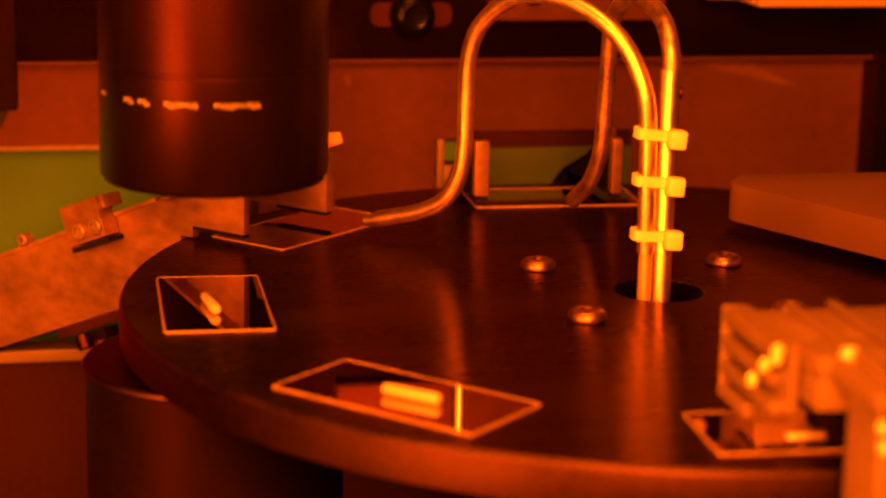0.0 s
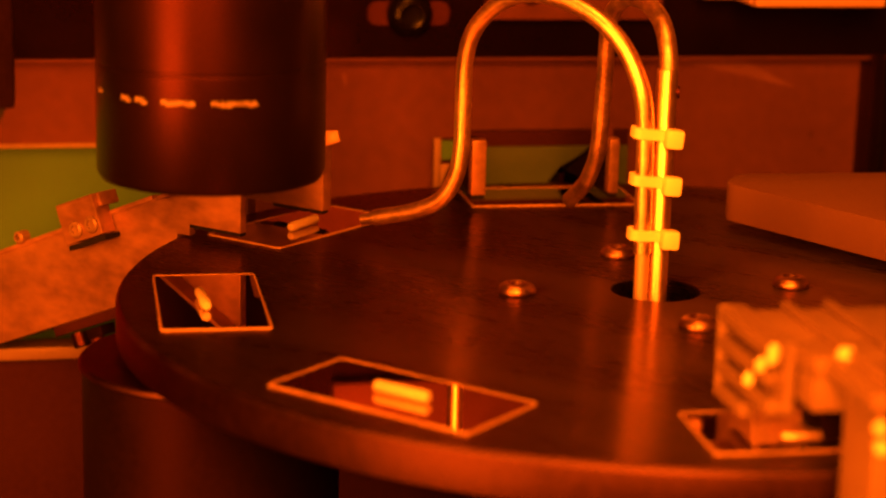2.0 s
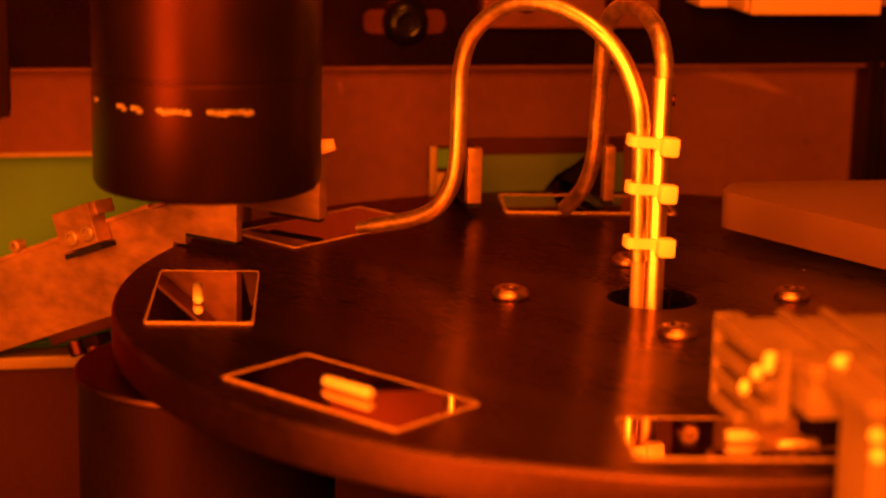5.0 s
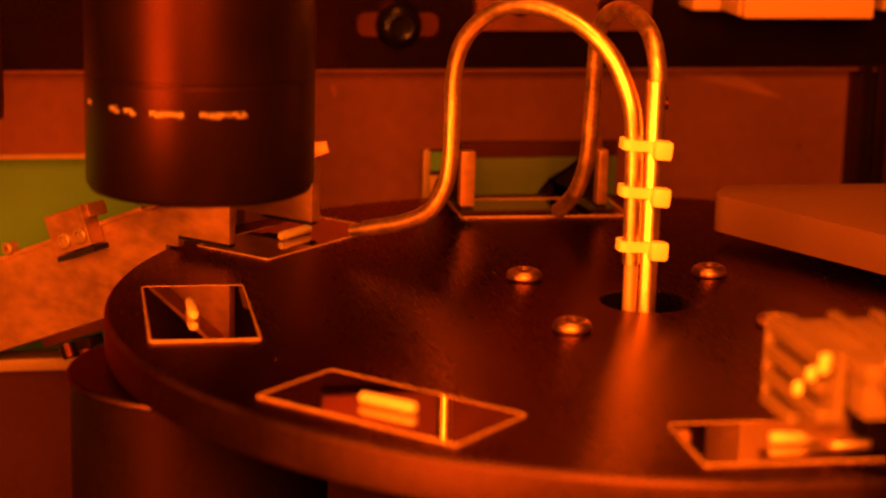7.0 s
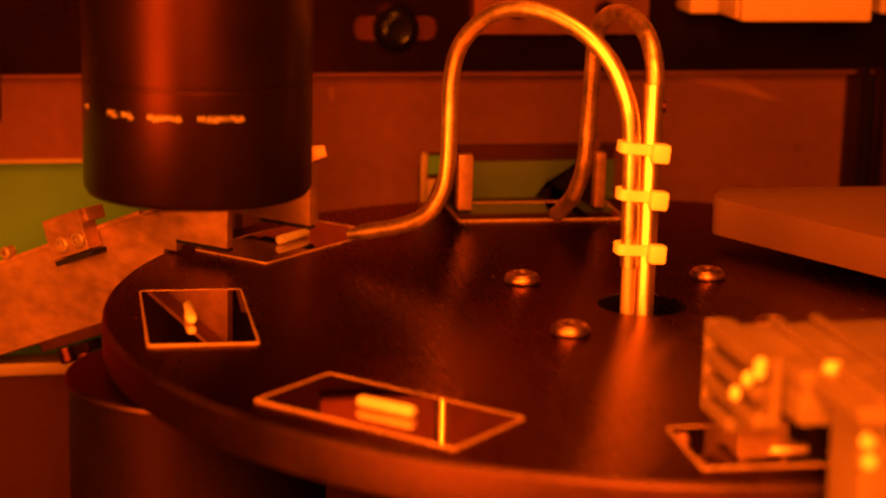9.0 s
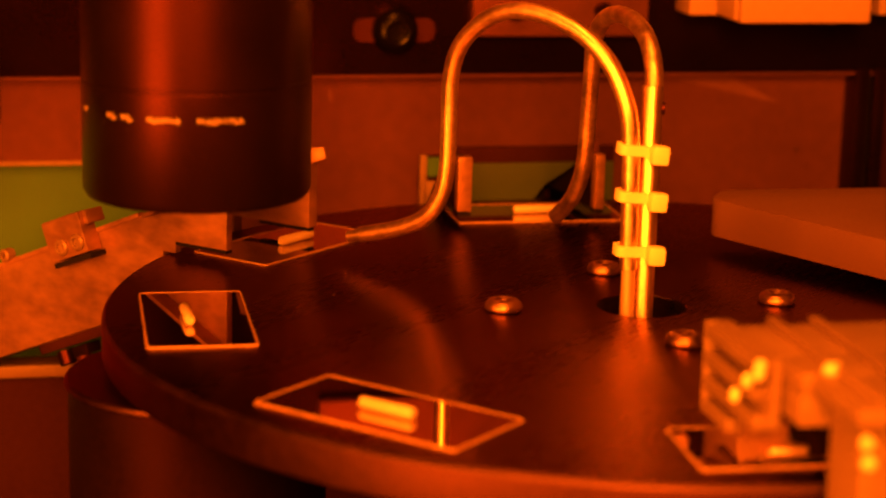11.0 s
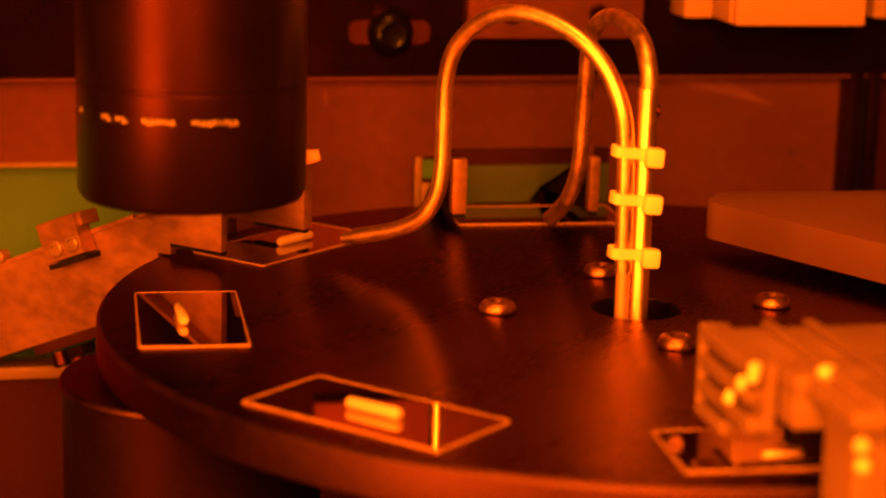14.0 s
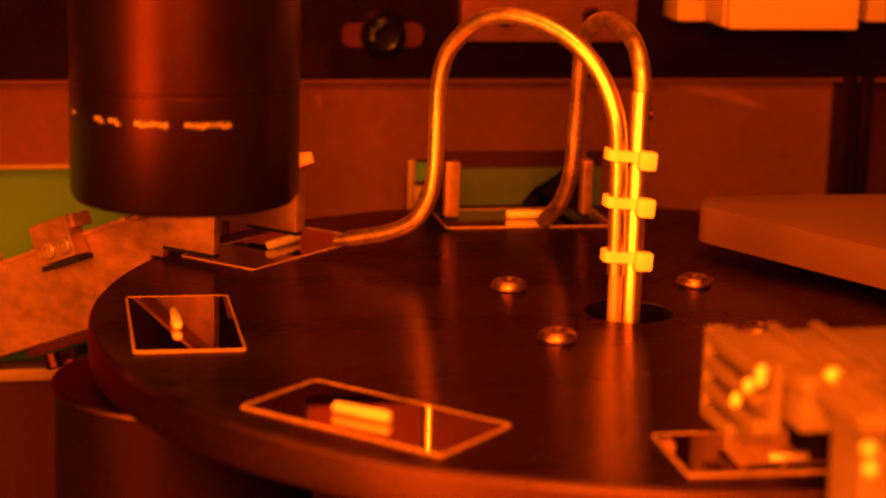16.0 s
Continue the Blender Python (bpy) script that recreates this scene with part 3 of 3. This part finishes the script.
def back_chute():
    """Two posts, side walls blackened for shade and a green board, darkened for shade too, with a dark upper rail
    behind the disc.
    """
    ob = root("discharge_chute", pose(0, 0, 0))
    for x0, x1 in ((-0.0300, -0.0252), (0.0168, 0.0202)):
        part("post", box(x0, x1, 0.1100, 0.1150, 0.0044, 0.0228, 0.0005), ALU, ob, "bright aluminium post")
        part("foam_strip", box(x0 + 0.0003, x1 - 0.0003, 0.1104, 0.1420, 0.0030, 0.0043), BLACK_RUBBER, ob, "black foam strip")
        # side walls coloured black in place of the shade on their inner faces
        wall = [(0.1152, 0.0045), (0.1152, 0.0226), (0.1200, 0.0222), (0.1648, -0.0035), (0.1648, -0.0205), (0.1530, -0.0205), (0.1530, 0.0045)]
        turn = Matrix(((0, 0, 1, 0), (1, 0, 0, 0), (0, 1, 0, 0), (0, 0, 0, 1)))
        splay = Matrix.Identity(4)
        splay[0][1], splay[0][3] = (-0.17, 0.17 * 0.1152) if x0 > 0 else (0, 0)
        part("side_wall", prism(wall, x0 + 0.0008, x1 - 0.0008, 0.0003, m=splay @ turn), BLACK_MATT, ob, "side wall blackened for its shaded face")
    part("chute_floor", prism([(0.1530, -0.0160), (0.1648, -0.0185), (0.1648, -0.0205), (0.1530, -0.0180)], -0.0250, 0.0075, m=turn), BLACK_MATT, ob)
    board = part("back_board", joined(box(-0.0185, 0.0400, 0.1662, 0.1690, -0.0205, 0.0157, 0.0003), box(-0.0317, -0.0186, 0.1662, 0.1690, -0.0205, 0.0130, 0.0003)), PANEL_DARK, ob, "dark red-brown board")
    part("green_sheet", box(-0.0176, 0.0395, 0.1651, 0.1661, -0.0200, 0.0100), GREEN_SHADED, board, "green sheet coloured darker for its shade")
    part("green_sheet", box(-0.0292, -0.0205, 0.1651, 0.1661, 0.0058, 0.0124), GREEN, board, "green enamel sheet")
    part("edge_strip", box(-0.0319, -0.0294, 0.1648, 0.1661, -0.0200, 0.0134, 0.0002), ALU_SOFT, board, "bare aluminium edge strip")
    part("corner_strip", box(-0.0292, -0.0256, 0.1650, 0.1661, -0.0200, 0.0040, 0.0002), ALU_SOFT, board, "bare aluminium edge strip")
    part("end_cheek", box(0.0208, 0.0236, 0.1300, 0.1330, 0.0044, 0.0240, 0.0003), PANEL, ob, "reddish cheek")
    return tagged(ob, "short green-backed discharge chute between two aluminium posts", "chute", "discharge chutes")


back_chute()


# ---- cover plate ----
def cover():
    ob = root("cover_plate", pose(0, 0, 0.0042))
    shape = rounded([(0.0430, 0.0690), (0.1010, -0.0460), (0.26, -0.0460), (0.26, 0.0770), (0.0520, 0.0830)], 0.0045, 6)
    part("plate", prism(shape, 0, 0.0118, 0.0004), COVER, ob, "bead-blasted aluminium plate")
    for y in (-0.03, 0.06):
        part("standoff", lathe([(0, -0.2642), (0.008, -0.2642), (0.008, 0), (0, 0)], 24, m=pose(0.235, y, 0)), ALU_SOFT, ob)
    return tagged(ob, "thick pale aluminium cover plate just above the turntable", "cover plate")


cover()


# ---- loader gripper ----
def gripper():
    ob = root("loader_gripper", pose(-0.0222, -0.1330, 0.0))
    # local: x along the slide, y away, z up; the slotted face looks along -x
    turn = Matrix(((0, 0, 1, 0), (1, 0, 0, 0), (0, 1, 0, 0), (0, 0, 0, 1)))
    part("body", prism([(0.0175, 0.0030), (0.0175, 0.0272), (-0.0155, 0.0272), (-0.0155, 0.0118), (-0.0040, 0.0085), (0.0040, 0.0040)], 0.0042, 0.0066, 0.0005, m=turn), ALU_SOFT, ob)
    part("end_plate", box(0.0006, 0.0050, 0.0173, 0.0186, 0.0060, 0.0270, 0.0004), ALU_SOFT, ob)
    for z, y in ((0.0252, -0.0150), (0.0190, -0.0130), (0.0132, -0.0150), (0.0076, 0.0010)):
        part("ridge", box(0.0006, 0.0044, y, 0.0172, z - 0.0016, z + 0.0016, 0.0005), ALU_SOFT, ob, "raised rail of the slotted face")
    # white beads added where the rail ends show highlights
    for x, y, z, h in ((0.0004, -0.0176, 0.0258, 0.0022), (0.0004, -0.0111, 0.0217, 0.0015), (0.0004, -0.0041, 0.0164, 0.0015)):
        part("glint", lathe([(0, -h), (0.0007, -h), (0.0012, -h + 0.0007), (0.0012, h - 0.0007), (0.0007, h), (0, h)], 16, m=pose(x, y, z, 0, 8)), NYLON, ob, "white bead in place of a highlight")
    part("head", box(0.0068, 0.0480, -0.0100, 0.0140, 0.0165, 0.0268, 0.0008), ALU_SOFT, ob)
    part("top_plate", box(0.0068, 0.0480, -0.0250, -0.0102, 0.0226, 0.0268, 0.0006), ALU_SOFT, ob)
    part("web", box(0.0072, 0.0480, -0.0240, -0.0103, 0.0150, 0.0224, 0.0006), ALU_SOFT, ob)
    for x in (0.0135, 0.0235):
        part("top_rail", box(x, x + 0.0024, -0.0500, 0.0142, 0.0269, 0.0285, 0.0004), ALU_SOFT, ob, "bright rail on top")
    # white bead added in place of the highlight on top
    part("glint", lathe([(0, 0), (0.0022, 0), (0.0022, 0.0008), (0.0014, 0.0018), (0, 0.0021)], 20, m=pose(0.0140, -0.0240, 0.0268)), NYLON, ob, "white bead in place of a highlight")
    part("bridge", box(0.0090, 0.0480, -0.0500, -0.0252, 0.0228, 0.0268, 0.0010), ALU_SOFT, ob)
    leg = part("leg", box(0.0132, 0.0320, -0.0420, -0.0254, -0.0600, 0.0226, 0.0015), ALU_SOFT, ob)
    # screw caps coloured white to stand for their bright glints
    for x, z in ((0.0144, 0.0176), (0.0150, 0.0132)):
        part("screw", lathe([(0, 0), (0.0016, 0), (0.0016, 0.0010), (0.0010, 0.0016), (0, 0.0016)], 16, m=pose(x, -0.0420, z, 90)), NYLON, leg, "screw cap coloured white for its glint")
    # back plate coloured black for the shade below the head
    part("back_plate", box(0.0068, 0.0480, 0.0060, 0.0140, 0.0070, 0.0163, 0.0005), BLACK_MATT, ob, "back plate blackened for the shade under the head")
    for y in (-0.0030, 0.0045):
        part("jaw", prism(rounded([(0.0030, 0.0100), (0.0118, 0.0100), (0.0118, 0.0062), (0.0150, 0.0048), (0.0150, 0.0024), (0.0070, 0.0024), (0.0030, 0.0060)], 0.0008, 3), 0, 0.0024, m=pose(0, y, 0, 90)), ALU, ob, "small blunt jaw")
    # dark block added to stand for the shaded space below the head
    part("shade_block", box(0.0165, 0.0478, -0.0085, 0.0055, 0.0028, 0.0160, 0.0008), BLACK_MATT, ob, "dark block for the shade under the head")
    part("push_rod", lathe([(0, 0), (0.0011, 0), (0.0013, 0.0004), (0.0013, 0.0085), (0, 0.0090)], 16, m=pose(0.0075, -0.0075, 0.0042, 0, 90)), STEEL, ob)
    return tagged(ob, "aluminium loader gripper with a slotted face beside the turntable", "gripper")


GRIPPER = gripper()


# ---- what moves ----
def ease(t, mid, length):
    u = min(1.0, max(0.0, (t - mid) / length + 0.5))
    return u - math.sin(2 * math.pi * u) / (2 * math.pi)


def turned(t):
    """Degrees by which the turntable has turned: 45 a step, clockwise from above."""
    return -45 * sum(ease(t, mid, 2.0) for mid in (0.98, 5.4, 10.0, 14.70))


def slid(t):
    out = sum(ease(t, m, 1.05) for m in (2.51, 6.895, 11.47, 16.2))
    return 0.0200 * (out - sum(ease(t, m, 0.82) for m in (3.385, 7.785, 12.38)))


LAID = {7: 3.385, 6: 7.785, 5: 12.38}  # pin: when the gripper takes it


def motions():
    times = [round(0.1 * i, 1) for i in range(161)]
    walk(TABLE, [(t, pose(0, 0, 0, 0, 0, turned(t))) for t in times])
    home = GRIPPER.matrix_world.copy()
    walk(GRIPPER, [(t, pose(slid(t), 0, 0) @ home) for t in times])
    for k, pin in PINS.items():
        rows = []
        for t in times:
            station = (k if k < 5 else k - 8) - turned(t) / 45
            rest = pin_place(k, min(1.0, max(0.0, station - 2)))
            m = pose(0, 0, 0, 0, 0, turned(t)) @ rest
            if k in LAID:
                # lies a little aside until the gripper's jaws close on it
                m = pose(-0.0034 * (1 - ease(t, LAID[k], 0.82)), 0, 0) @ m
            if k == 2 and t > 4.3:
                # blown off the plate into the first chute
                s = min(1.0, (t - 4.3) / 0.5)
                m = pose(0, 0, 0, 0, 0, turned(4.3)) @ rest
                out = 0.085 * s
                drop = 0.0 if out < 0.025 else -(out - 0.025) * 0.42 - 0.0010 * min(1.0, (out - 0.025) / 0.015)
                m = pose(-0.70710678 * out, 0.70710678 * out, drop) @ m
            if k == 1 and t > 13.5:
                # blown off the plate into the back chute
                s = min(1.0, (t - 13.5) / 0.1)
                m = pose(0, 0.033 * s, -0.0155 * s) @ pose(0, 0, 0, 0, 0, turned(13.5)) @ rest
            rows.append((t, m))
        walk(pin, rows)


motions()
